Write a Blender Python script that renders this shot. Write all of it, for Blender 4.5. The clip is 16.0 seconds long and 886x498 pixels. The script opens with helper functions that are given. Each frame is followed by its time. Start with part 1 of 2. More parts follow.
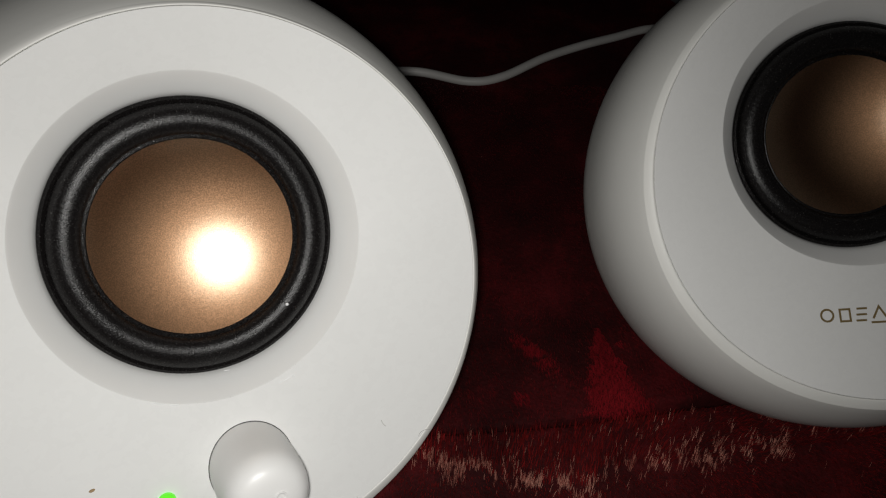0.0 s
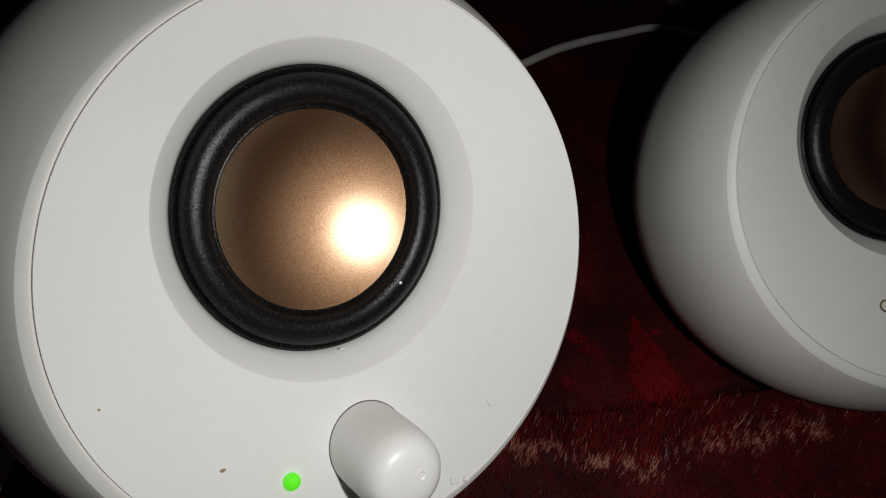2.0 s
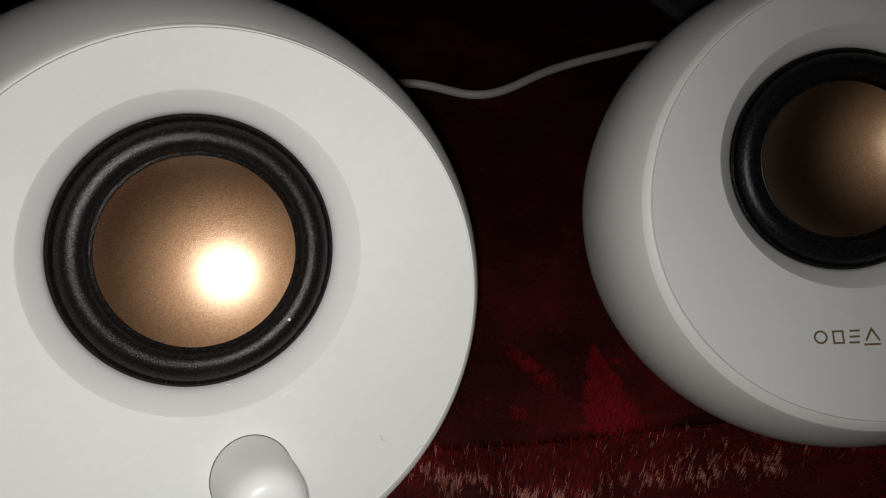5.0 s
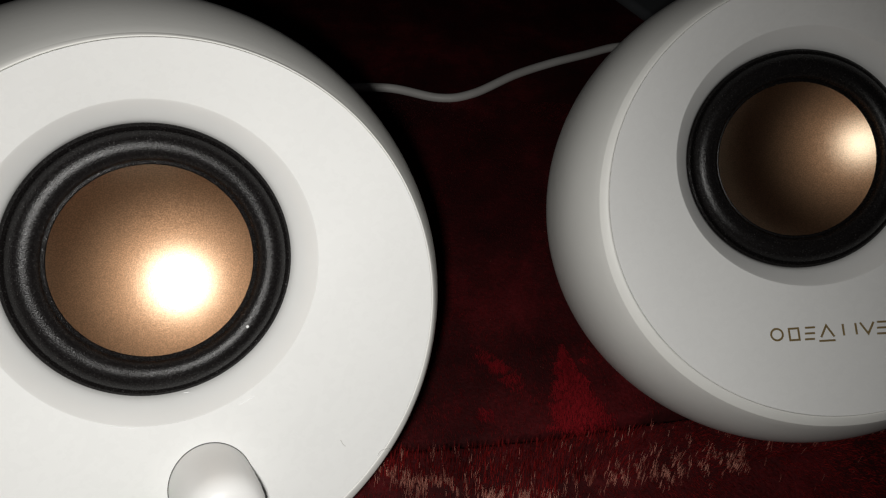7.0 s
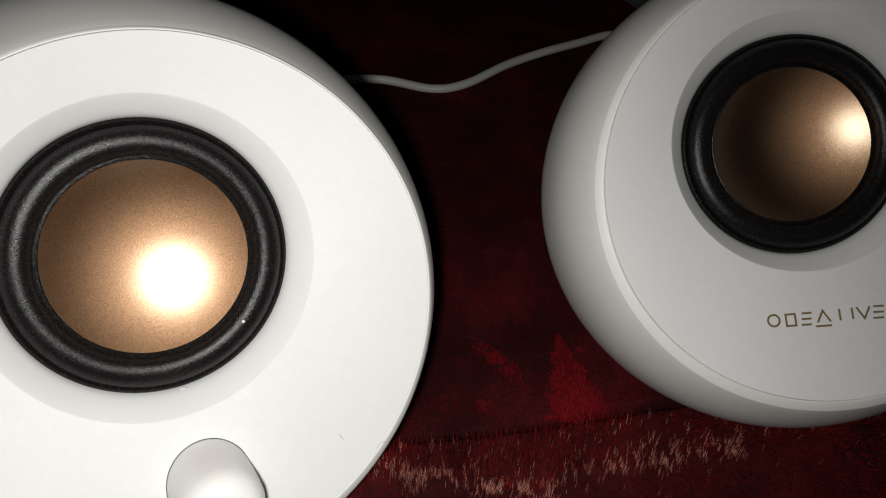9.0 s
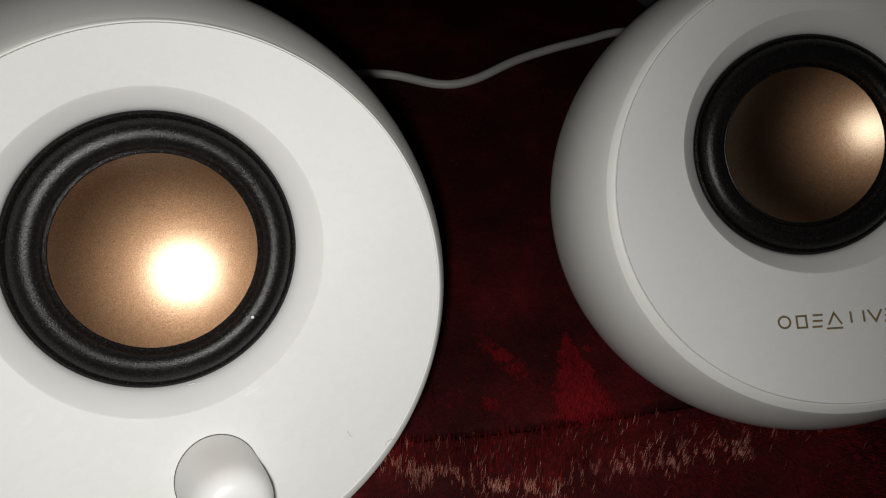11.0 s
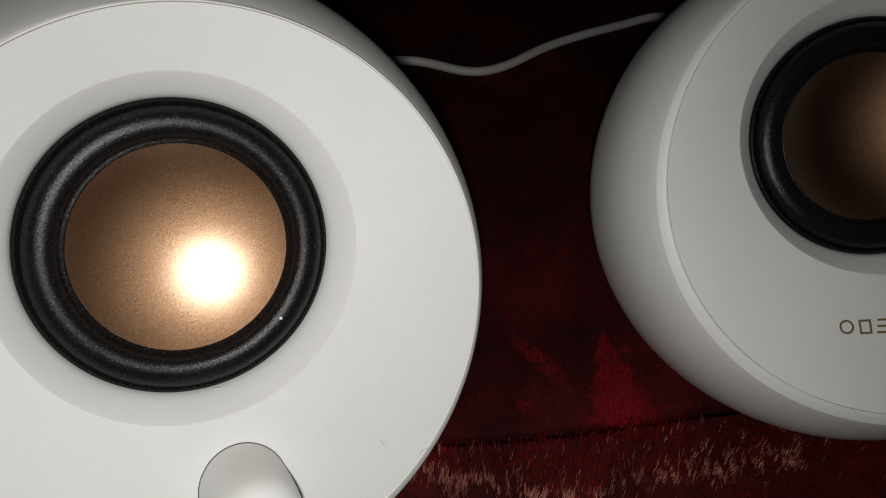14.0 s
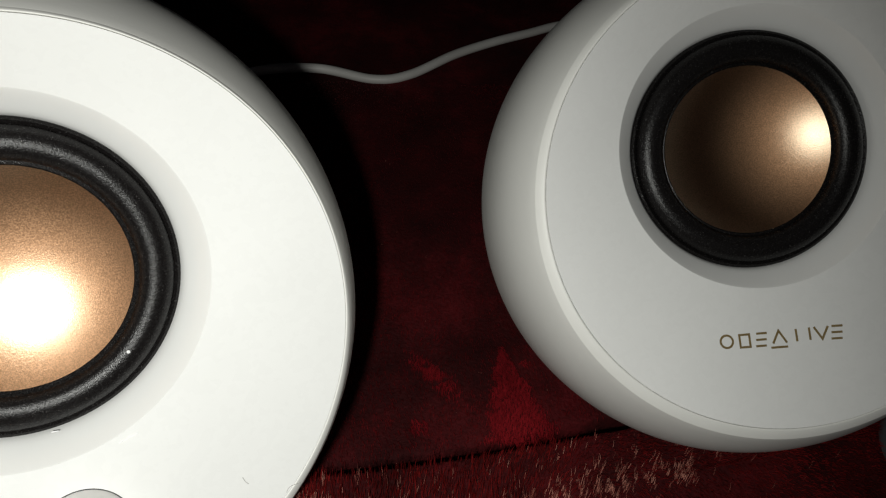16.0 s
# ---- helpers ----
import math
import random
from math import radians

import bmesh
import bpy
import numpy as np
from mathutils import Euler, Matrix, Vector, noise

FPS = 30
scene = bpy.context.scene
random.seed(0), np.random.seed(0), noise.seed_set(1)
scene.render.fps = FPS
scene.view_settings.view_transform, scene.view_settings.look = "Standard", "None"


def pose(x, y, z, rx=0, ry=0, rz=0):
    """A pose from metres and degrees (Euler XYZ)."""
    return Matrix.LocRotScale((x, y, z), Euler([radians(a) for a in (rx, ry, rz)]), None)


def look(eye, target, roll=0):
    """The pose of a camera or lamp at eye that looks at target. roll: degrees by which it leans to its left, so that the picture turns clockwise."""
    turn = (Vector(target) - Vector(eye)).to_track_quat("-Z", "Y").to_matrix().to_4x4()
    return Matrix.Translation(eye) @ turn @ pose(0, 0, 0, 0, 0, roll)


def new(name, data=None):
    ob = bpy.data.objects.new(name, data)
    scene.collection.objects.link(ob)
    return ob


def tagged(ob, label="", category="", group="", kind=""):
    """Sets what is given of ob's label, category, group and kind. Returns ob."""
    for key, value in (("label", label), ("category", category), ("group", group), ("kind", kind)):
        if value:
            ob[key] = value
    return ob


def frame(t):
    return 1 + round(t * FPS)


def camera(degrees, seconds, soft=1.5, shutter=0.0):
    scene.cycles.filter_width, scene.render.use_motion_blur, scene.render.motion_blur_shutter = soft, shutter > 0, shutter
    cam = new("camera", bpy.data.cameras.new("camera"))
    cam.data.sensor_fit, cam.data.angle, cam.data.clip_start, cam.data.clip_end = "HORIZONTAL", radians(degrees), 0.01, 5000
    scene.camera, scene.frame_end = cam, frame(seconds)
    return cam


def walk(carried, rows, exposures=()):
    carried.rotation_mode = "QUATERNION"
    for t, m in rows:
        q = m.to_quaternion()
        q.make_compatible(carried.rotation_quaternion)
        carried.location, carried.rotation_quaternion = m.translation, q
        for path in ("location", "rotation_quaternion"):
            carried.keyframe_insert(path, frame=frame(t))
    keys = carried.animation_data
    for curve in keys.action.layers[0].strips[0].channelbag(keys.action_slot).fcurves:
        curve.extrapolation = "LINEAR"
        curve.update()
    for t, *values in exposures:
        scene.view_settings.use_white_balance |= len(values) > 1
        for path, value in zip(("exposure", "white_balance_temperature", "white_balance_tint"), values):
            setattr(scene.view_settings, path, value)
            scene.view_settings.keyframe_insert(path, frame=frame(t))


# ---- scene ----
cam = camera(63.52, 16.0, soft=1.2)
# seconds, eye in metres, turn in degrees (Euler XYZ)
ROWS = [
    (0.0, -0.02214, -0.12103, 0.17171, 44.612, -1.124, 1.139),
    (0.5, -0.02306, -0.12127, 0.17139, 44.529, -1.424, 1.047),
    (1.0, -0.04451, -0.1216, 0.16677, 44.064, -3.979, -0.817),
    (1.5, -0.05527, -0.12217, 0.16776, 44.33, -5.93, -1.841),
    (2.0, -0.05749, -0.12211, 0.1679, 44.123, -6.756, -2.054),
    (2.5, -0.06655, -0.12315, 0.16878, 45.083, -6.748, -1.531),
    (3.0, -0.06853, -0.12271, 0.16838, 44.887, -6.744, -1.161),
    (3.5, -0.06786, -0.12266, 0.1692, 44.459, -6.797, -0.725),
    (4.0, -0.06459, -0.12281, 0.17019, 44.717, -6.504, -0.762),
    (4.5, -0.04593, -0.12195, 0.1742, 44.18, -4.899, 0.873),
    (5.0, -0.023, -0.12075, 0.17483, 45.032, -1.925, 1.578),
    (7.5, -0.01679, -0.12112, 0.1762, 45.219, -2.034, -0.154),
    (8.0, -0.01591, -0.12142, 0.17598, 45.187, -1.521, -0.352),
    (8.5, -0.01708, -0.12067, 0.17534, 44.65, -1.93, -0.661),
    (9.0, -0.01789, -0.12048, 0.17552, 44.57, -1.785, -0.801),
    (11.5, -0.02086, -0.11948, 0.1747, 43.837, -2.426, -0.259),
    (12.0, -0.02255, -0.12009, 0.17354, 43.121, -2.654, -0.327),
    (12.5, -0.0242, -0.11567, 0.17312, 43.301, -2.342, 0.123),
    (13.0, -0.02288, -0.11177, 0.17161, 43.801, -2.044, 0.343),
    (13.5, -0.02369, -0.11103, 0.16793, 43.488, -1.719, 0.853),
    (14.0, -0.02369, -0.11231, 0.16974, 43.253, -1.5, 0.948),
    (14.5, -0.02327, -0.11342, 0.17089, 43.612, -1.586, 1.047),
    (15.0, -0.02262, -0.11266, 0.17043, 43.622, -2.048, 0.634),
    (15.5, -0.02218, -0.10979, 0.16937, 43.169, -3.372, -1.051),
    (16.0, -0.0103, -0.10589, 0.16837, 43.66, -4.138, -2.859),
]
EXPOSURES = [(0.0, -0.23, 6500, 10), (0.6, -0.22, 6500, 10), (1.2, -0.3, 6500, 10), (2.0, -0.32, 6500, 10), (2.5, -0.18, 6500, 10), (3.5, 0.2, 6500, 10),
             (4.2, 0.1, 6500, 10), (5.0, -0.3, 6500, 10), (7.5, 0.15, 6500, 10), (9.0, 0.25, 6500, 10), (12.0, -0.15, 6500, 10), (13.0, -0.08, 6500, 10), (14.0, -0.25, 6500, 10),
             (15.4, -0.25, 6500, 10), (16.0, 0.3, 6500, 6)]
walk(cam, [(t, pose(x, y, z, rx, ry, rz)) for t, x, y, z, rx, ry, rz in ROWS], EXPOSURES)

# ---- light: a dark room lit by one small torch beside the camera ----
world = bpy.data.worlds.new("dark_room")
scene.world = world
world.use_nodes = True
world.node_tree.nodes["Background"].inputs[0].default_value = (0.9, 0.85, 1.0, 1)
world.node_tree.nodes["Background"].inputs[1].default_value = 0.0042

torch_data = bpy.data.lights.new("torch", "SPOT")
torch_data.energy, torch_data.color = 0.68, (1.0, 0.985, 0.95)
torch_data.shadow_soft_size, torch_data.spot_size, torch_data.spot_blend = 0.003, radians(122), 1.0
torch = new("torch", torch_data)
torch.matrix_world = look((-0.0240, -0.1220, 0.1705), (-0.037, -0.032, 0.045))


# ---- materials ----
def nodes_of(name):
    m = bpy.data.materials.new(name)
    m.use_nodes = True
    n = m.node_tree.nodes
    return m, n, m.node_tree.links, n["Principled BSDF"]


def noise_tex(n, l, scale, detail=4.0, rough=0.6):
    c = n.new("ShaderNodeTexCoord")
    t = n.new("ShaderNodeTexNoise")
    t.inputs["Scale"].default_value, t.inputs["Detail"].default_value, t.inputs["Roughness"].default_value = scale, detail, rough
    l.new(c.outputs["Object"], t.inputs["Vector"])
    return t


def ramp(n, l, src, stops):
    r = n.new("ShaderNodeValToRGB")
    while len(r.color_ramp.elements) < len(stops):
        r.color_ramp.elements.new(0.5)
    for e, (p, c) in zip(r.color_ramp.elements, stops):
        e.position, e.color = p, (*c, 1)
    l.new(src, r.inputs[0])
    return r


def bump(n, l, b, src, strength, distance):
    k = n.new("ShaderNodeBump")
    k.inputs["Strength"].default_value, k.inputs["Distance"].default_value = strength, distance
    l.new(src, k.inputs["Height"])
    l.new(k.outputs[0], b.inputs["Normal"])


def plastic(name, lo, hi, rough, grain=900.0, relief=0.00004, spec=0.5):
    m, n, l, b = nodes_of(name)
    t = noise_tex(n, l, 45.0)
    l.new(ramp(n, l, t.outputs[0], [(0.3, lo), (0.7, hi)]).outputs[0], b.inputs["Base Color"])
    fine = noise_tex(n, l, grain, 2.0)
    r = n.new("ShaderNodeMapRange")
    r.inputs["To Min"].default_value, r.inputs["To Max"].default_value = rough - 0.05, rough + 0.06
    l.new(fine.outputs[0], r.inputs[0])
    l.new(r.outputs[0], b.inputs["Roughness"])
    b.inputs["Specular IOR Level"].default_value = spec
    bump(n, l, b, fine.outputs[0], 0.25, relief)
    return m


WHITE = plastic("satin_white_shell", (0.74, 0.735, 0.70), (0.78, 0.775, 0.74), 0.5)
PANEL = plastic("white_front_panel", (0.77, 0.77, 0.755), (0.80, 0.80, 0.785), 0.27, 400.0, 0.000004, 0.16)
BEZEL = plastic("white_bevel", (0.77, 0.77, 0.755), (0.80, 0.80, 0.785), 0.22, 300.0, 0.000003, 0.3)
LINT = plastic("grey_lint", (0.42, 0.41, 0.39), (0.5, 0.49, 0.47), 0.8)
KNOB = plastic("white_knob", (0.76, 0.755, 0.74), (0.80, 0.795, 0.78), 0.38)
DARK = plastic("dark_gap", (0.012, 0.012, 0.012), (0.02, 0.02, 0.02), 0.6)
CABLE = plastic("pale_cable_jacket", (0.45, 0.44, 0.42), (0.52, 0.51, 0.49), 0.5)
GREY = plastic("dark_grey_plastic", (0.07, 0.075, 0.08), (0.10, 0.105, 0.11), 0.5)
GOLD = plastic("printed_gold_ink", (0.30, 0.21, 0.09), (0.38, 0.28, 0.13), 0.4, 2500.0)
GOLD.node_tree.nodes["Principled BSDF"].inputs["Metallic"].default_value = 0.5
EMBOSS = plastic("embossed_white", (0.66, 0.66, 0.64), (0.70, 0.70, 0.68), 0.4)
TAN = plastic("tan_fleck", (0.25, 0.17, 0.08), (0.4, 0.28, 0.15), 0.7, 3000.0)
# white of the fleck, and of the glints drawn on scratches
PALE = plastic("white_fleck", (0.8, 0.8, 0.8), (0.85, 0.85, 0.85), 0.5)


def rubber_material():
    m, n, l, b = nodes_of("black_rubber")
    fine = noise_tex(n, l, 4200.0, 2.0, 0.7)
    grain = noise_tex(n, l, 1500.0, 4.0, 0.7)
    l.new(ramp(n, l, fine.outputs[0], [(0.0, (0.0052, 0.0045, 0.0045)), (0.66, (0.008, 0.007, 0.007)), (0.76, (0.16, 0.155, 0.15))]).outputs[0], b.inputs["Base Color"])
    l.new(ramp(n, l, grain.outputs[0], [(0.3, (0.20, 0.20, 0.20)), (0.7, (0.33, 0.33, 0.33))]).outputs[0], b.inputs["Roughness"])
    b.inputs["Specular IOR Level"].default_value = 0.24
    bump(n, l, b, fine.outputs[0], 0.9, 0.00006)
    return m


def copper_material():
    """Anodised metal: a broad even sheen, a tighter one, a pale lacquer core and a fine sparkling grain."""
    m, n, l, b = nodes_of("brushed_copper_cone")
    n.remove(b)
    fine = noise_tex(n, l, 5600.0, 1.0, 0.6)
    wide = noise_tex(n, l, 120.0, 3.0)
    tone = ramp(n, l, wide.outputs[0], [(0.3, (0.62, 0.355, 0.20)), (0.7, (0.68, 0.39, 0.22))])
    grain = ramp(n, l, noise_tex(n, l, 4200.0, 1.0, 0.7).outputs[0], [(0.36, (0.52, 0.50, 0.48)), (0.66, (1.0, 1.0, 1.0))])
    speck = n.new("ShaderNodeMix")
    speck.data_type, speck.blend_type = "RGBA", "MULTIPLY"
    speck.inputs[0].default_value = 1.0
    l.new(tone.outputs[0], speck.inputs[6])
    l.new(grain.outputs[0], speck.inputs[7])
    k = n.new("ShaderNodeBump")
    k.inputs["Strength"].default_value, k.inputs["Distance"].default_value = 0.8, 0.00003
    l.new(fine.outputs[0], k.inputs["Height"])
    out = None
    for rough, share, colour in ((0.54, 1.0, None), (0.42, 0.28, None), (0.30, 0.24, (0.95, 0.80, 0.60))):
        g = n.new("ShaderNodeBsdfAnisotropic")
        g.distribution = "BECKMANN"
        g.inputs["Roughness"].default_value = rough
        if colour:
            g.inputs["Color"].default_value = (*colour, 1)
        else:
            l.new(speck.outputs[2], g.inputs["Color"])
        l.new(k.outputs[0], g.inputs["Normal"])
        if out is None:
            out = g
            continue
        mix = n.new("ShaderNodeMixShader")
        mix.inputs[0].default_value = share
        l.new(out.outputs[0], mix.inputs[1])
        l.new(g.outputs[0], mix.inputs[2])
        out = mix
    l.new(out.outputs[0], n["Material Output"].inputs[0])
    return m


RUBBER, COPPER = rubber_material(), copper_material()


def led_material():
    m, n, l, b = nodes_of("green_led")
    b.inputs["Base Color"].default_value = (0.12, 0.75, 0.03, 1)
    b.inputs["Roughness"].default_value = 0.1
    b.inputs["Emission Color"].default_value = (0.13, 1.0, 0.01, 1)
    b.inputs["Emission Strength"].default_value = 0.4
    return m


LED = led_material()


def plush_material(name, dark, mid, light):
    m, n, l, b = nodes_of(name)
    wide = noise_tex(n, l, 38.0, 5.0, 0.65)
    fine = noise_tex(n, l, 900.0, 3.0, 0.7)
    mix = n.new("ShaderNodeMath")
    mix.operation = "MULTIPLY_ADD"
    mix.inputs[1].default_value, mix.inputs[2].default_value = 0.35, 0.0
    l.new(fine.outputs[0], mix.inputs[0])
    add = n.new("ShaderNodeMath")
    l.new(mix.outputs[0], add.inputs[0])
    l.new(wide.outputs[0], add.inputs[1])
    l.new(ramp(n, l, add.outputs[0], [(0.5, dark), (0.7, mid), (0.9, light)]).outputs[0], b.inputs["Base Color"])
    b.inputs["Roughness"].default_value = 0.8
    b.inputs["Specular IOR Level"].default_value = 0.15
    b.inputs["Sheen Weight"].default_value = 0.0
    bump(n, l, b, fine.outputs[0], 0.8, 0.0006)
    return m


def fibre_material(name, dark, light, rough=0.45):
    m, n, l, b = nodes_of(name)
    g = n.new("ShaderNodeNewGeometry")
    wide = noise_tex(n, l, 55.0, 3.0)
    mix = n.new("ShaderNodeMath")
    mix.operation = "MULTIPLY_ADD"
    mix.inputs[1].default_value = 0.55
    l.new(g.outputs["Random Per Island"], mix.inputs[0])
    span = n.new("ShaderNodeMapRange")
    span.inputs["From Min"].default_value, span.inputs["From Max"].default_value = 0.35, 0.7
    span.inputs["To Min"].default_value, span.inputs["To Max"].default_value = -0.15, 0.6
    l.new(wide.outputs[0], span.inputs[0])
    l.new(span.outputs[0], mix.inputs[2])
    l.new(ramp(n, l, mix.outputs[0], [(0.0, dark), (1.0, light)]).outputs[0], b.inputs["Base Color"])
    b.inputs["Roughness"].default_value = rough
    b.inputs["Specular IOR Level"].default_value = 0.3
    return m


BLANKET = plush_material("dark_red_plush", (0.016, 0.0016, 0.0018), (0.036, 0.0028, 0.0034), (0.09, 0.006, 0.008))
PILE = fibre_material("dark_red_pile", (0.03, 0.0018, 0.0022), (0.36, 0.020, 0.020))
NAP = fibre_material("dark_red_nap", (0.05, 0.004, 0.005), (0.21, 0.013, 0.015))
# brighter fibre colour stands in for the sheen of turned nap
NAP_SHEEN = fibre_material("red_nap_sheen", (0.10, 0.005, 0.008), (0.40, 0.017, 0.025))
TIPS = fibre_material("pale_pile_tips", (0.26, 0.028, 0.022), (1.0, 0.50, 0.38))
WALL = plastic("grey_wall_paint", (0.16, 0.155, 0.155), (0.20, 0.195, 0.195), 0.8)


# ---- mesh helpers ----
def link(name, verts, faces, material, parent=None, smooth=True, label=""):
    me = bpy.data.meshes.new(name)
    me.from_pydata([tuple(v) for v in verts], [], faces)
    me.update()
    me.materials.append(material)
    if smooth:
        me.polygons.foreach_set("use_smooth", [True] * len(me.polygons))
        me.set_sharp_from_angle(angle=radians(32))
    ob = new(name, me)
    if parent is not None:
        ob.parent = parent
    if label:
        ob["label"] = label
    return ob


def lathe(profile, centre=(0.0, 0.0), seg=144, cap_end=False):
    """Rings about an axis along local z, from a profile of (radius, height)."""
    v, f = [], []
    for r, h in profile:
        for k in range(seg):
            a = 2 * math.pi * k / seg
            v.append((centre[0] + r * math.cos(a), centre[1] + r * math.sin(a), h))
    for i in range(len(profile) - 1):
        for k in range(seg):
            q = (k + 1) % seg
            f.append((i * seg + k, i * seg + q, (i + 1) * seg + q, (i + 1) * seg + k))
    if cap_end:
        f.append(tuple((len(profile) - 1) * seg + k for k in range(seg)))
    return v, f


def smooth_curve(points, per=10):
    """A Catmull-Rom line through the points."""
    p = [Vector(q) for q in points]
    p = [2 * p[0] - p[1]] + p + [2 * p[-1] - p[-2]]
    out = []
    for i in range(1, len(p) - 2):
        for k in range(per):
            t = k / per
            a, b, c, d = p[i - 1], p[i], p[i + 1], p[i + 2]
            out.append(0.5 * (2 * b + (c - a) * t + (2 * a - 5 * b + 4 * c - d) * t * t + (3 * b - a - 3 * c + d) * t ** 3))
    out.append(p[-2])
    return out


def tube(points, radius, seg=14):
    v, f = [], []
    n = len(points)
    for i, p in enumerate(points):
        d = (points[min(i + 1, n - 1)] - points[max(i - 1, 0)]).normalized()
        s = d.cross(Vector((0, 0, 1))).normalized()
        u = s.cross(d)
        for k in range(seg):
            a = 2 * math.pi * k / seg
            v.append(p + radius * (math.cos(a) * s + math.sin(a) * u))
    for i in range(n - 1):
        for k in range(seg):
            q = (k + 1) % seg
            f.append((i * seg + k, i * seg + q, (i + 1) * seg + q, (i + 1) * seg + k))
    f += [tuple(range(seg))[::-1], tuple((n - 1) * seg + k for k in range(seg))]
    return v, f


# ---- the setting ----
def fold_line(x):
    """y of the crease where the front fold of the blanket begins."""
    return -0.0275 + 0.16 * x + 0.9 * x * x if x < 0.05 else -0.01725 + 0.25 * (x - 0.05)


def blanket_height(x, y):
    z = 0.0085 + 0.032 * max(0.0, min(y, 0.15))
    z += 0.0016 * noise.noise(Vector((x * 26, y * 26, 0.3))) + 0.0007 * noise.noise(Vector((x * 90, y * 90, 1.7)))
    s = fold_line(x) - y
    top = 0.0125 - 0.055 * max(0.0, min(x + 0.01, 0.09))
    if s > -0.006:
        k = max(0.0, min(1.0, (s + 0.0005) / 0.0045))
        rise = math.sin(k * math.pi / 2)
        z += top * rise - 0.018 * math.exp(-((s + 0.0016) / 0.0021) ** 2) - 0.25 * max(0.0, s - 0.012)
    return max(z, -0.03)


def spaced(lo, hi, a, b, fine, coarse):
    """Even fine steps from a to b, growing steps outside."""
    out, v, d = [], a, coarse
    while v > lo:
        v -= d
        d *= 1.35
        out.insert(0, max(v, lo))
    v = a
    while v < b:
        out.append(v)
        v += fine
    d = coarse
    while v < hi:
        out.append(v)
        v += d
        d *= 1.35
    out.append(hi)
    return out


def build_blanket():
    xs = spaced(-0.9, 0.9, -0.16, 0.15, 0.002, 0.004)
    ys = spaced(-0.7, 0.42, -0.09, 0.03, 0.001, 0.003)
    v = [(x, y, blanket_height(x, y)) for y in ys for x in xs]
    w = len(xs)
    f = [(j * w + i, j * w + i + 1, (j + 1) * w + i + 1, (j + 1) * w + i) for j in range(len(ys) - 1) for i in range(w - 1)]
    return link("blanket", v, f, BLANKET)


blanket = tagged(build_blanket(), "dark red plush blanket with a raised fold", "blanket", kind="structure")


def slab(name, lo, hi, material):
    x0, y0, z0 = lo
    x1, y1, z1 = hi
    v = [(x, y, z) for z in (z0, z1) for y in (y0, y1) for x in (x0, x1)]
    f = [(0, 2, 3, 1), (4, 5, 7, 6), (0, 1, 5, 4), (2, 6, 7, 3), (0, 4, 6, 2), (1, 3, 7, 5)]
    return link(name, v, f, material, smooth=False)


tagged(slab("wall_back", (-0.95, 0.43, -0.05), (0.95, 0.47, 0.9), WALL), "plain grey wall in deep shadow", "wall", kind="structure")


# ---- the loudspeakers ----
R_DRIVER, R_CONE, R_HOLE, R_BODY = 0.02435, 0.01728, 0.02807, 0.0580
DEEP, BOWL = -0.0055, 0.0317
RIM = (0.04609, 0.0006, -0.00925, 0.0060)     # panel's edge: radius, centre, height
LIP = (0.0477, 0.0, -0.0099, 0.0053)          # outer edge of the chamfer round it


def loft(rings, seg):
    """Skin over circles given as radius, centre x, centre y, height."""
    v, f = [], []
    for r, x, y, h in rings:
        for k in range(seg):
            a = 2 * math.pi * k / seg
            v.append((x + r * math.cos(a), y + r * math.sin(a), h))
    for i in range(len(rings) - 1):
        for k in range(seg):
            q = (k + 1) % seg
            f.append((i * seg + k, (i + 1) * seg + k, (i + 1) * seg + q, i * seg + q))
    return v, f


def front_panel(parent):
    """White dished disc with the driver's round opening above its middle."""
    r, x, y, h = RIM
    rings = [(R_HOLE + 0.0001 + (r - R_HOLE - 0.0001) * t, x * t, y * t, h * t) for t in [i / 14 for i in range(15)]]
    rings += [(r + 0.00008, x, y, h - 0.0002), (r + 0.0001, x, y, h - 0.0009)]
    v, f = loft(rings, 160)
    return link("front_panel", v, f, PANEL, parent)


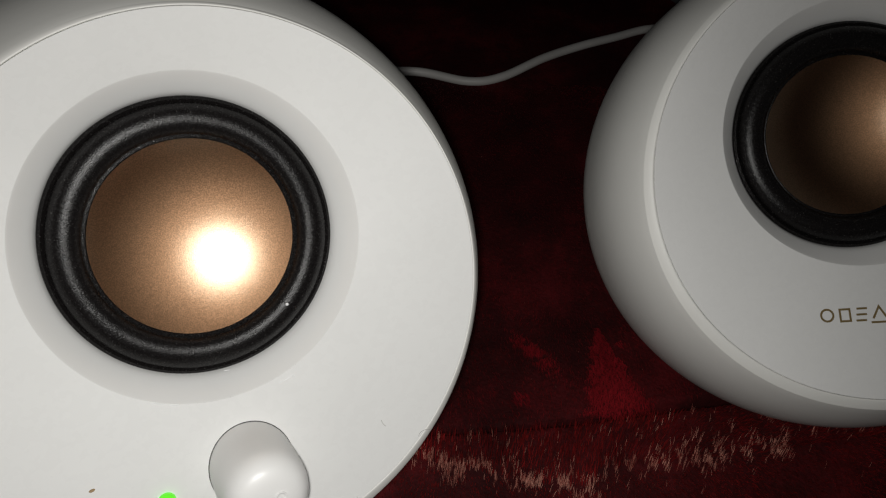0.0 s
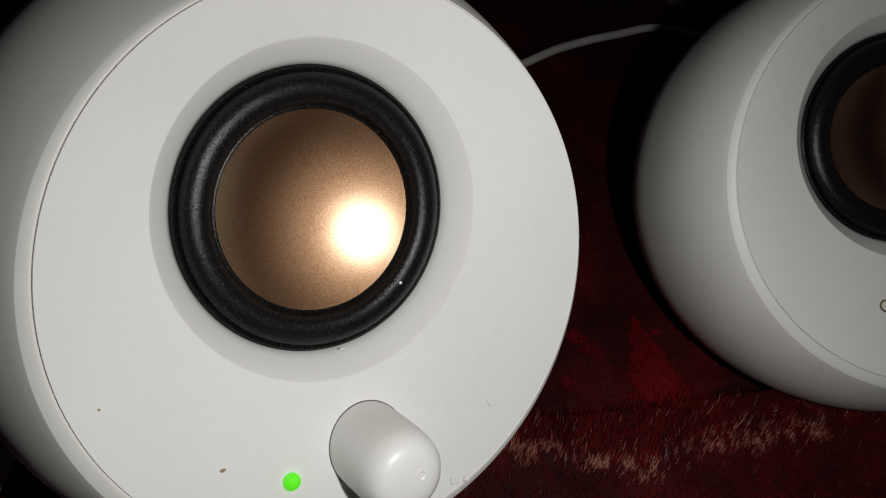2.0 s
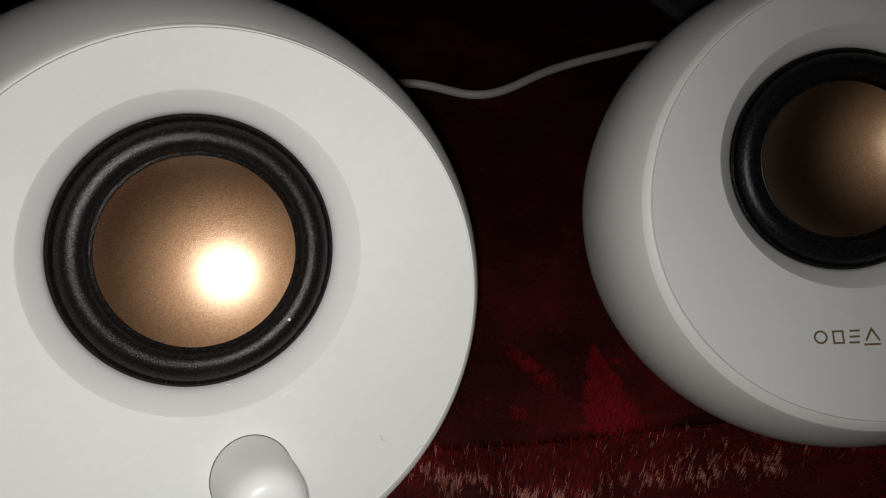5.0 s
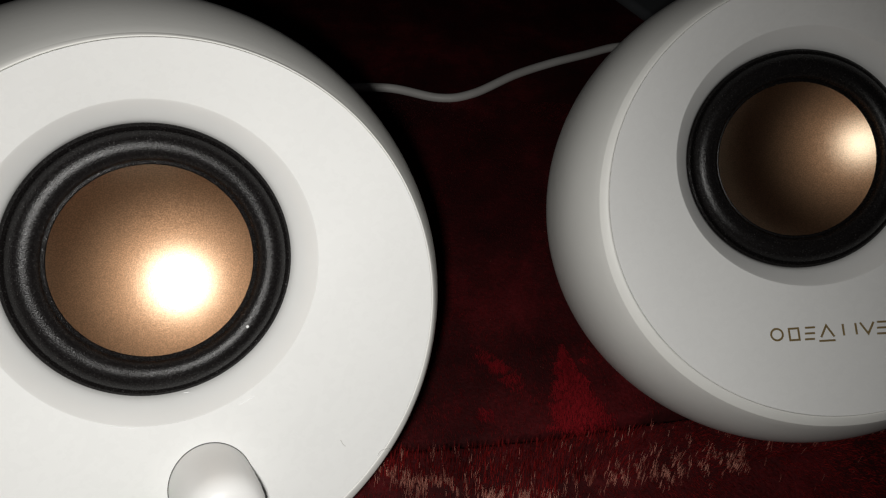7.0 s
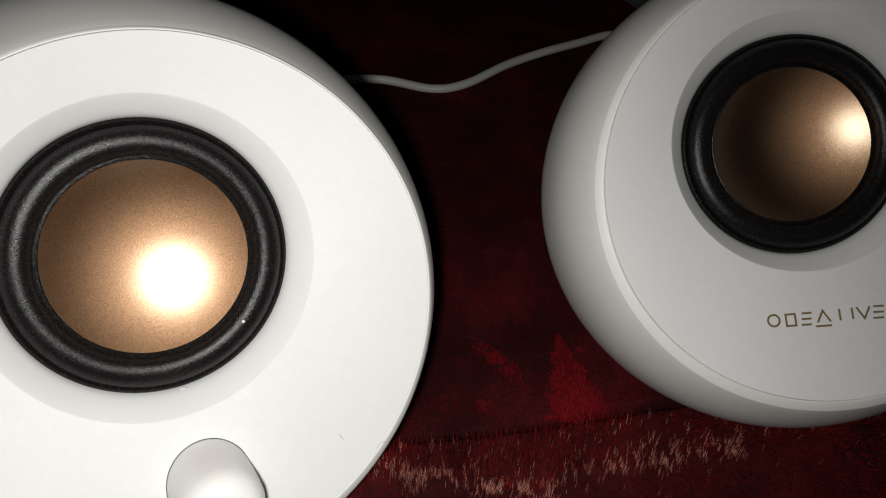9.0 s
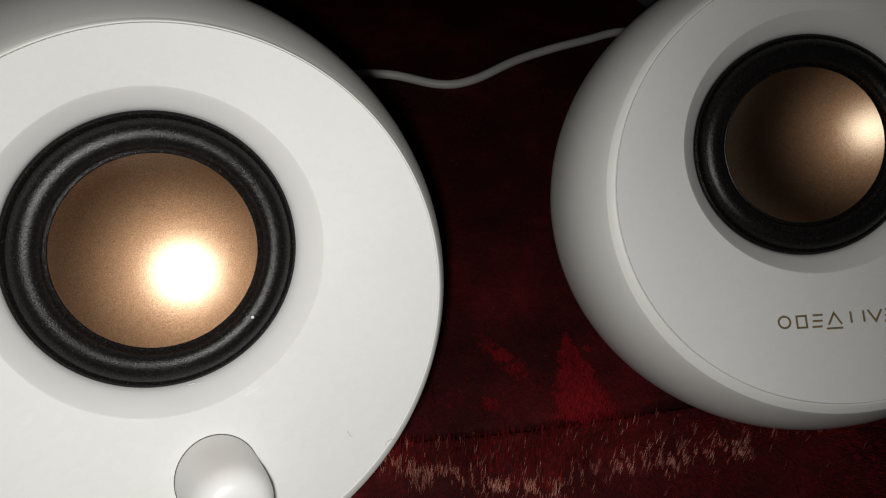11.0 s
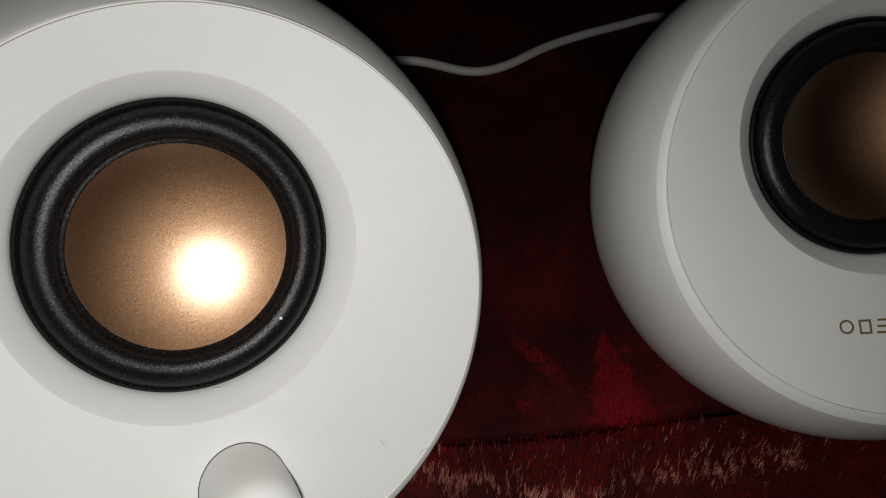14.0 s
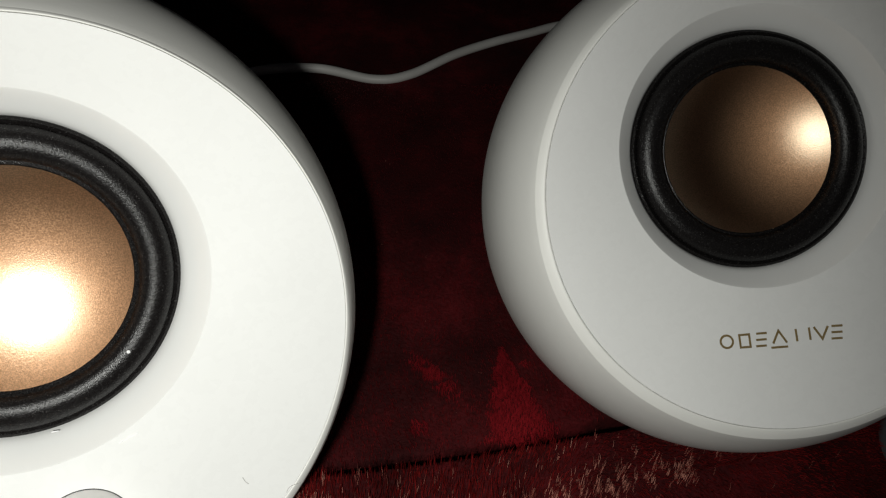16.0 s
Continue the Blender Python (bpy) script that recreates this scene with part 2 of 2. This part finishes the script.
def shell(parent, base_z, turn, origin, middle):
    """The round body behind the panel with its chamfered lip, cut flat underneath."""
    r0, x0, y0, h0 = RIM
    r1, x1, y1, h1 = LIP
    rings = [(r0 - 0.0002, x0, y0, h0 - 0.0012), (r0 + 0.00015, x0, y0, h0 - 0.0006), (r0 + 0.00017, x0, y0, h0 - 0.0002), (r0 + 0.00028, x0, y0, h0 - 0.00006)]
    for i in range(1, 9):
        t = i / 8
        rings.append((r0 + 0.00028 + (r1 - r0 - 0.00028) * t, x0 + (x1 - x0) * t, y0 + (y1 - y0) * t, h0 - 0.00006 + (h1 - h0) * t ** 1.5))
    lip = len(rings) - 1
    bx, by, bz = middle
    a0 = math.acos((h1 - bz) / R_BODY)
    step = R_BODY * math.sin(a0) - r1
    steps = 64
    for i in range(steps + 1):
        t = i / steps
        a = a0 + 0.006 + (math.pi - 0.010 - a0) * t
        h = bz + R_BODY * math.cos(a)
        k = min(1.0, max(0.0, (h1 - h) / 0.03))
        k = k * k * (3 - 2 * k)
        rings.append((R_BODY * math.sin(a) - step * (1 - k), x1 + (bx - x1) * k, y1 + (by - y1) * k, h))
    v, f = loft(rings, 160)
    f.append(tuple((len(rings) - 1) * 160 + k for k in range(160)))
    bm = bmesh.new()
    vs = [bm.verts.new(p) for p in v]
    for q in f:
        bm.faces.new([vs[i] for i in q])
    for ring in (1, 2, lip):
        for k in range(160):
            bm.edges.get((vs[ring * 160 + k], vs[ring * 160 + (k + 1) % 160])).smooth = False
    up = turn.inverted() @ Vector((0, 0, 1))
    foot = turn.inverted() @ (Vector((0, 0, base_z)) - origin)
    bmesh.ops.bisect_plane(bm, geom=bm.verts[:] + bm.edges[:] + bm.faces[:], plane_co=foot, plane_no=-up, clear_outer=True)
    edges = [e for e in bm.edges if e.is_boundary and all(abs((x.co - foot).dot(up)) < 1e-6 for x in e.verts)]
    bmesh.ops.holes_fill(bm, edges=edges)
    me = bpy.data.meshes.new("shell")
    bmesh.ops.recalc_face_normals(bm, faces=bm.faces[:])
    bm.to_mesh(me)
    bm.free()
    me.materials.append(WHITE)
    me.polygons.foreach_set("use_smooth", [True] * len(me.polygons))
    ob = new("shell", me)
    ob.parent = parent
    return ob


def driver(parent):
    """Bevelled recess, rolled rubber surround and dished cone."""
    span = R_HOLE - R_DRIVER
    prof = [(R_HOLE + 0.0001, 0.0), (R_HOLE, -0.0001), (R_HOLE - 0.0002, -0.00035)]
    for i in range(1, 8):
        t = i / 8
        prof.append((R_HOLE - 0.0002 - (span - 0.0004) * t, -0.00035 + (DEEP + 0.0008) * (0.95 * t + 0.05 * t * t)))
    prof += [(R_DRIVER + 0.0001, DEEP), (R_DRIVER + 0.0002, DEEP - 0.002)]
    v, f = lathe(prof)
    link("bezel", v, [q[::-1] for q in f], BEZEL, parent)
    prof = [(R_DRIVER + 0.0004, DEEP - 0.001), (R_DRIVER, DEEP + 0.0001), (R_DRIVER - 0.0005, DEEP + 0.00045), (R_DRIVER - 0.0009, DEEP + 0.0001), (R_DRIVER - 0.0011, DEEP - 0.0001)]
    mid, half, high = 0.0206, 0.0027, 0.0022
    for i in range(19):
        a = math.pi * i / 18
        prof.append((mid + half * math.cos(a), DEEP + high * math.sin(a) ** 0.9))
    prof += [(R_CONE + 0.0005, DEEP - 0.0006), (R_CONE + 0.0001, DEEP - 0.0005), (R_CONE - 0.0004, DEEP - 0.0012)]
    v, f = lathe(prof)
    surround = link("surround", v, [q[::-1] for q in f], RUBBER, parent, label="black grained rubber surround")
    prof = []
    deep = math.sqrt(BOWL ** 2 - R_CONE ** 2)
    a1 = math.asin((R_CONE - 0.00005) / BOWL)
    for i in range(28):
        a = a1 * (1 - i / 27.5)
        prof.append((BOWL * math.sin(a), DEEP - 0.0005 + deep - BOWL * math.cos(a)))
    v, f = lathe(prof, cap_end=True)
    link("cone", v, [q[::-1] for q in f], COPPER, parent, label="matt copper-coloured dished cone")
    return surround


def speaker(label, origin, x_axis, y_axis, z_axis, base_z, body):
    turn = Matrix((x_axis, y_axis, z_axis)).transposed()
    turn = turn.to_quaternion().to_matrix()
    origin = Vector(origin)
    thing = new("loudspeaker")
    middle = origin + turn @ Vector(body)
    foot = Vector((middle.x, middle.y, base_z))
    thing.matrix_world = Matrix.Translation(foot)
    tagged(thing, label, "loudspeaker", "pair of desktop loudspeakers")
    shell(thing, base_z, turn, origin, body)
    front_panel(thing)
    driver(thing)
    local = Matrix.Translation(origin - foot) @ turn.to_4x4()
    for ob in thing.children:
        ob.matrix_local = local
    return thing, local


def small(name, thing, local, verts, faces, material, label="", smooth=True, parent=None, lift=None):
    if lift is not None:
        up = panel_height(*lift)
        verts = [(x, y, z + up) for x, y, z in verts]
    ob = link(name, verts, faces, material, parent or thing, smooth, label)
    if parent is None:
        ob.matrix_local = local
    return ob


def panel_height(x, y):
    """Height of the dished panel at a point of its face."""
    r, cx, cy, h = RIM
    lo, hi = 0.0, 1.0
    for _ in range(24):
        t = 0.5 * (lo + hi)
        if math.hypot(x - cx * t, y - cy * t) > R_HOLE + (r - R_HOLE) * t:
            lo = t
        else:
            hi = t
    return h * lo


left, left_local = speaker("white round loudspeaker with copper cone, volume knob and lit green lamp",
                           (-0.06304, -0.03629, 0.08607), (0.8583, 0.5114, -0.0408), (-0.2549, 0.4941, 0.8312), (0.4453, -0.7031, 0.5545), 0.0075, (-0.0002, -0.0077, -0.0285))
right, right_local = speaker("white round loudspeaker with copper cone and gold printed mark",
                             (0.06468, 0.00339, 0.08417), (0.9665, 0.1069, 0.2332), (-0.2424, 0.6785, 0.6935), (-0.0841, -0.7268, 0.6817), 0.0065, (0.0017, -0.0111, -0.0281))

# volume knob: a tapered round plug with a domed end, in a dark ring
KX, KY = -0.0037, -0.0402
v, f = lathe([(0.00746, -0.0004), (0.00742, 0.00008), (0.0072, 0.00008), (0.0070, -0.0003)], (KX, KY), 64)
v = [(x, y, z + panel_height(x, y)) for x, y, z in v]
small("knob_collar", left, left_local, v, [q[::-1] for q in f], DARK, "dark gap round the knob")
prof = [(0.0073, -0.0018), (0.0073, 0.004), (0.0072, 0.0085), (0.0070, 0.0112), (0.0066, 0.0130), (0.0058, 0.0143), (0.0046, 0.0150), (0.0030, 0.0153), (0.0014, 0.0154), (0.0001, 0.0154)]
v, f = lathe(prof, (KX, KY), 72, True)
knob = small("volume_knob", left, left_local, v, f, KNOB, "smooth white volume knob", lift=(KX, KY))
v, f = lathe([(0.00095, 0.0), (0.0009, 0.0002), (0.0007, 0.0002), (0.0005, 0.00005), (0.0001, 0.00002)], (KX + 0.0016, KY + 0.0002), 24, True)
v = [(x, y, z + 0.01532) for x, y, z in v]
small("pointer_dimple", left, left_local, v, f, KNOB, parent=knob, lift=(KX, KY))

# green lamp
LX, LY = -0.0184, -0.0396
prof = [(0.0015, 0.0)] + [(0.0015 * math.cos(a), 0.0004 + 0.0011 * math.sin(a)) for a in [i * math.pi / 16 for i in range(8)]]
v, f = lathe(prof, (LX, LY), 32, True)
small("indicator_lamp", left, left_local, v, f, LED, "glowing green indicator lamp", lift=(LX, LY))


def bar(cx, cy, w, h, turn_deg, base, thick):
    a = radians(turn_deg)
    c, s = math.cos(a), math.sin(a)
    v = []
    for z in (base - 0.0003, base + thick):
        for x, y in ((-w / 2, -h / 2), (w / 2, -h / 2), (w / 2, h / 2), (-w / 2, h / 2)):
            v.append((cx + x * c - y * s, cy + x * s + y * c, z))
    f = [(3, 2, 1, 0), (4, 5, 6, 7), (0, 1, 5, 4), (1, 2, 6, 5), (2, 3, 7, 6), (3, 0, 4, 7)]
    return v, f


# worn raised marks beside the knob, too faint to read
for cx, cy, w, h in ((0.0097, -0.0536, 0.0014, 0.0002), (0.0090, -0.0530, 0.0002, 0.0014), (0.0116, -0.0537, 0.0002, 0.0012), (0.0122, -0.0543, 0.0010, 0.0002)):
    v, f = bar(cx, cy, w, h, -14, 0.0, 0.00012)
    small("raised_mark", left, left_local, v, f, EMBOSS, smooth=False, lift=(cx, cy))

# flecks, hairs of dust and scratches on the panel; white strands draw scratch glints
TX, TY = -0.0280, -0.0326
v, f = lathe([(0.0004, 0.0), (0.00032, 0.0003), (0.0001, 0.0004)], (0.0, 0.0), 10, True)
small("tan_fleck", left, left_local, [(TX + x * 1.3, TY + y * 0.6, z) for x, y, z in v], f, TAN, "small tan fleck of dirt", lift=(TX, TY))
v, f = lathe([(0.00022, 0.0), (0.00018, 0.0001), (0.00005, 0.00012)], (0.0, 0.0), 8, True)
small("tan_fleck", left, left_local, [(-0.0412 + x, -0.0157 + y, z) for x, y, z in v], f, TAN, "small tan fleck of dirt", lift=(-0.0412, -0.0157))
v, f = lathe([(0.00032, -0.0002), (0.00028, 0.0002), (0.0001, 0.0003)], (0.0, 0.0), 10, True)
small("white_fleck", left, left_local, [(x + 0.0114, y - 0.0164, z + DEEP + 0.0020) for x, y, z in v], f, PALE, "tiny white fleck on the rubber")


def hair(points, thing, local):
    pts = [Vector((x, y, panel_height(x, y) + 0.00005)) for x, y in points]
    v, f = tube(smooth_curve(pts, 5), 0.00006, 5)
    small("dust_hair", thing, local, v, f, LINT)


hair([(0.0262, -0.0473), (0.0268, -0.0467), (0.0278, -0.0466), (0.0288, -0.0469)], left, left_local)
hair([(0.0205, -0.0418), (0.02065, -0.04265), (0.0210, -0.04325)], left, left_local)


def scratch_glint(x, y, w, turn_deg, thing, local):
    """A thin nick along the edge of the recess, its glint drawn white."""
    c, k = math.cos(radians(turn_deg)), math.sin(radians(turn_deg))
    pts = []
    for i in range(5):
        px, py = x + c * w * (i / 4 - 0.5), y + k * w * (i / 4 - 0.5)
        r = math.hypot(px, py)
        low = panel_height(px, py) if r > R_HOLE else -0.00035 - (R_HOLE - r) * 0.75
        pts.append(Vector((px, py, low + 0.00004)))
    v, f = tube(pts, 0.0001, 5)
    small("scratch_glint", thing, local, v, f, PALE)


for x, y, w, a in ((-0.0146, -0.0243, 0.0026, -28), (-0.0124, -0.0256, 0.0016, -28), (0.0068, -0.0286, 0.0030, 8), (-0.0023, -0.0241, 0.0010, -12)):
    scratch_glint(x, y, w, a, left, left_local)

# gold printed mark: a row of plain rings, boxes, bars and peaks with one bar under it
TILT, TALL, PEN = -8.5, 0.0024, 0.00042


def printed(name, line, closed, cx, cy):
    """One flat ribbon along a line of points, turned with the row and laid on the panel."""
    c, k = math.cos(radians(TILT)), math.sin(radians(TILT))
    n = len(line)
    v, f = [], []
    for i in range(n):
        p = Vector(line[i])
        a = (p - Vector(line[i - 1])).normalized() if closed or i > 0 else None
        b = (Vector(line[(i + 1) % n]) - p).normalized() if closed or i < n - 1 else None
        a, b = a or b, b or a
        side = Vector((-(a.y + b.y), a.x + b.x)).normalized()
        side *= PEN * 0.5 / max(0.45, side.dot(Vector((-b.y, b.x))))
        for q, lift in ((p - side, -0.00015), (p - side, 0.00004), (p + side, 0.00004), (p + side, -0.00015)):
            px, py = cx + q.x * c - q.y * k, cy + q.x * k + q.y * c
            v.append((px, py, panel_height(px, py) + lift))
    for i in range(n if closed else n - 1):
        o, e = 4 * i, 4 * ((i + 1) % n)
        f += [(o + d, o + d + 1, e + d + 1, e + d) for d in range(3)]
    small(name, right, right_local, v, f, GOLD, smooth=False)


H, W = TALL * 0.5, 0.00125
printed("printed_ring", [(W * math.cos(i * math.pi / 10), H * math.sin(i * math.pi / 10)) for i in range(20)], True, -0.0154, -0.0360)
printed("printed_box", [(-W * 0.8, -H), (-W * 0.8, H), (W * 0.8, H), (W * 0.8, -H)], True, -0.0118, -0.0367)
for cx, cy in ((-0.0085, -0.0372), (0.0063, -0.0390)):
    for dy in (-H, 0.0, H):
        printed("printed_bar", [(-W * 0.85 + dy * 0.15, dy), (W * 0.85 + dy * 0.15, dy)], False, cx, cy)
printed("printed_peak", [(-W * 1.1, -H), (0.0, H), (W * 1.1, -H)], False, -0.0049, -0.0375)
printed("printed_bar", [(-0.0000, -H), (0.0, H)], False, -0.0015, -0.0379)
printed("printed_bar", [(-0.0000, -H), (0.0, H)], False, 0.0011, -0.0382)
printed("printed_peak", [(-W * 1.1, H), (0.0, -H), (W * 1.1, H)], False, 0.0034, -0.0385)
printed("printed_bar", [(-W * 1.35, 0.0), (W * 1.35, 0.0)], False, -0.0054, -0.0394)


# ---- cables ----
def cable(label, pts, radius):
    v, f = tube(smooth_curve(pts), radius)
    return tagged(link("cable", v, f, CABLE), label, "cable")


def on_blanket(x, y, radius):
    return (x, y, blanket_height(x, y) + radius * 0.8)


back_pts = [(-0.085, 0.112), (-0.060, 0.130), (-0.036, 0.135), (-0.014, 0.1305), (0.0, 0.1345), (0.018, 0.148), (0.035, 0.159), (0.051, 0.168), (0.066, 0.1755), (0.080, 0.177), (0.092, 0.174), (0.125, 0.160)]
cable("pale grey cable lying slack on the blanket between the loudspeakers", [on_blanket(x, y, 0.0018) for x, y in back_pts], 0.0018)
cable("pale grey cable leaving the loudspeaker towards the far side", [on_blanket(x, y, 0.0018) for x, y in [(-0.105, 0.022), (-0.135, 0.036), (-0.181, 0.0600), (-0.192, 0.0666), (-0.26, 0.105)]], 0.0018)
cable("pale grey cable running forward past the loudspeaker", [(-0.106, 0.012, 0.024), (-0.1195, -0.018, 0.025), (-0.1255, -0.040, 0.025), (-0.1274, -0.0577, 0.025), (-0.130, -0.085, 0.022), (-0.14, -0.15, 0.010)], 0.0016)


# ---- pile of the blanket ----
def fibres(name, count, place, length, width, lean, material, seed, clump=0.0):
    """Thin bent blades rooted on the blanket."""
    rnd = random.Random(seed)
    v, f = [], []
    while count > 0:
        count -= 1
        spot = place(rnd)
        if spot is None:
            continue
        x, y = spot
        z = blanket_height(x, y)
        a = rnd.uniform(0, 2 * math.pi)
        lx, ly, up = lean(rnd, x, y)
        if clump:
            hx, hy = round(x / clump) * clump, round(y / clump) * clump
            j = noise.noise_vector(Vector((hx * 900, hy * 900, 1.0)))
            hx, hy = hx + 0.6 * clump * j.x, hy + 0.6 * clump * j.y
            pull = 0.45 / length
            lx, ly = lx * 0.7 + (hx - x) * pull * 0.6, ly * 0.7 + (hy - y) * pull * 0.5
        ln = length * rnd.uniform(0.55, 1.25)
        wx, wy = 0.5 * width * math.cos(a), 0.5 * width * math.sin(a)
        mx, my, mz = x + lx * ln * 0.4, y + ly * ln * 0.4, z + up * ln * 0.55
        tx, ty, tz = x + lx * ln, y + ly * ln, z + up * ln
        k = len(v)
        v += [(x - wx, y - wy, z - 0.0006), (x + wx, y + wy, z - 0.0006), (mx + wx * 0.8, my + wy * 0.8, mz), (mx - wx * 0.8, my - wy * 0.8, mz), (tx, ty, tz)]
        f += [(k, k + 1, k + 2, k + 3), (k + 3, k + 2, k + 4)]
    return link(name, v, f, material, smooth=False)


def parting(x):
    """y of the line where the pile parts and shows its pale tips."""
    return -0.0400 - 0.0035 * math.sin((x + 0.026) * 45) if x < 0.015 else -0.0400 + 0.20 * (x - 0.015)


def in_front(rnd):
    x, y = rnd.uniform(-0.16, 0.15), rnd.uniform(-0.085, 0.0)
    return (x, y) if y < fold_line(x) - 0.0034 else None


def behind(rnd):
    x, y = rnd.uniform(-0.2, 0.12), rnd.uniform(-0.035, 0.13)
    return (x, y) if y > fold_line(x) + 0.0062 else None


def lean_front(rnd, x, y):
    k = noise.noise(Vector((x * 60, y * 60, 4.0)))
    if y < parting(x) - 0.0008:
        return 0.2 * k + rnd.uniform(-0.15, 0.15), -0.75 + rnd.uniform(-0.15, 0.15), 0.45
    flat = 0.85 * max(0.0, min(1.0, (x - 0.02) / 0.03))
    return 0.25 * k + rnd.uniform(-0.12, 0.12), 0.12 - flat + 0.35 * noise.noise(Vector((x * 60, y * 60, 9.0))) + rnd.uniform(-0.15, 0.15), 0.85


def lean_tips(rnd, x, y):
    return 0.22 * noise.noise(Vector((x * 150, y * 150, 4.0))) + rnd.gauss(0, 0.12), rnd.uniform(0.05, 0.45), rnd.uniform(0.6, 0.9)


def lean_behind(rnd, x, y):
    return 0.35 * noise.noise(Vector((x * 40, y * 40, 2.0))) + rnd.uniform(-0.15, 0.15), -0.8 + rnd.uniform(-0.2, 0.2), 0.35


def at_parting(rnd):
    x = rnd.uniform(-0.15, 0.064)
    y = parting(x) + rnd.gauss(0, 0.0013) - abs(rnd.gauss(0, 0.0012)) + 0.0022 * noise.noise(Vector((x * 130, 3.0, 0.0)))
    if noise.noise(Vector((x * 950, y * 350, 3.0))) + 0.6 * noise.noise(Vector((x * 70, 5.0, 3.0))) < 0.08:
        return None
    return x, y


def scattered(rnd):
    x = rnd.uniform(-0.16, 0.14)
    y = parting(x) + abs(rnd.gauss(0, 0.0050)) if rnd.random() < 0.82 else fold_line(x) - rnd.uniform(0.004, 0.05)
    return (x, y) if noise.noise(Vector((x * 800, y * 240, 7.0))) > 0.25 and y < fold_line(x) - 0.003 else None


# outline of the turned nap whose sheen is coloured in
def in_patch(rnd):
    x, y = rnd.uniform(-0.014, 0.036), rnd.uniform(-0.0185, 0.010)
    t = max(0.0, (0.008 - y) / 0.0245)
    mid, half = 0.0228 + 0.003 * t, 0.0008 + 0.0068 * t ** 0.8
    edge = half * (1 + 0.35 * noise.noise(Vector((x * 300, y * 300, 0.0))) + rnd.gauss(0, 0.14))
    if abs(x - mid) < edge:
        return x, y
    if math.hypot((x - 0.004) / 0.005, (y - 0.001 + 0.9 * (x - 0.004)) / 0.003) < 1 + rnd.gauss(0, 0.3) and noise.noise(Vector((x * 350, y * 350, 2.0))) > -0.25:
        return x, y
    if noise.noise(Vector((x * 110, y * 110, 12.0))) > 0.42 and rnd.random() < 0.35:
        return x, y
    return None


tagged(fibres("blanket_pile", 95000, in_front, 0.0040, 0.00016, lean_front, PILE, 1, 0.0012), "dense dark red plush pile on the fold", "pile", kind="stuff")
tagged(fibres("blanket_nap", 70000, behind, 0.0030, 0.00028, lean_behind, NAP, 2), "short dark red nap lying flat", "pile", kind="stuff")
tagged(fibres("nap_sheen_patch", 26000, in_patch, 0.0032, 0.00026, lean_behind, NAP_SHEEN, 3), "brushed patch of nap, its sheen put into brighter red fibres", "pile", kind="stuff")
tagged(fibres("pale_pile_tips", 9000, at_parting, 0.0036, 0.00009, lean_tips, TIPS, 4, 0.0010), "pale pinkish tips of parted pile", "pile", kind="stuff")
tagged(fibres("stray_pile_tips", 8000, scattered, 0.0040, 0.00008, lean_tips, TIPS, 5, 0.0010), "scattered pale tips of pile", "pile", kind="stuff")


def flecks(rnd):
    x, y = rnd.uniform(-0.2, 0.10), rnd.uniform(-0.012, 0.10)
    return (x, y) if noise.noise(Vector((x * 420, y * 420, 17.0))) > 0.5 else None


tagged(fibres("nap_flecks", 9000, flecks, 0.0018, 0.00016, lean_behind, TIPS, 6, 0.0006), "small pale flecks in the nap", "pile", kind="stuff")


# ---- a dark case and a mat at the blanket's edges ----
def rounded_block(w, d, h, r):
    v, f, ring = [], [], 48
    levels = [(0.001, 0.0), (0.0, 0.002)] + [(r * (1 - math.cos(a)), h - r + r * math.sin(a)) for a in [i * math.pi / 12 for i in range(7)]]
    for inset, z in levels:
        for k in range(ring):
            a = 2 * math.pi * k / ring
            c, t = math.cos(a), math.sin(a)
            v.append((math.copysign(abs(c) ** 0.6, c) * (w / 2 - inset), math.copysign(abs(t) ** 0.6, t) * (d / 2 - inset), z))
    for i in range(len(levels) - 1):
        for k in range(ring):
            q = (k + 1) % ring
            f.append((i * ring + k, i * ring + q, (i + 1) * ring + q, (i + 1) * ring + k))
    f += [tuple(range(ring))[::-1], tuple((len(levels) - 1) * ring + k for k in range(ring))]
    return v, f


v, f = rounded_block(0.036, 0.044, 0.014, 0.005)
case = tagged(link("case", v, f, GREY), "dark grey rounded plastic case on the blanket", "case")
case.matrix_world = pose(0.1340, -0.034, blanket_height(0.1340, -0.034) - 0.001, 0, 0, 12)

v, f = rounded_block(0.24, 0.30, 0.006, 0.003)
mat = tagged(link("mat", v, f, GREY), "dark grey mat lying at the back of the blanket", "mat")
mat.matrix_world = pose(0.191, 0.261, blanket_height(0.1, 0.2) - 0.001, 0, 0, 26.8)
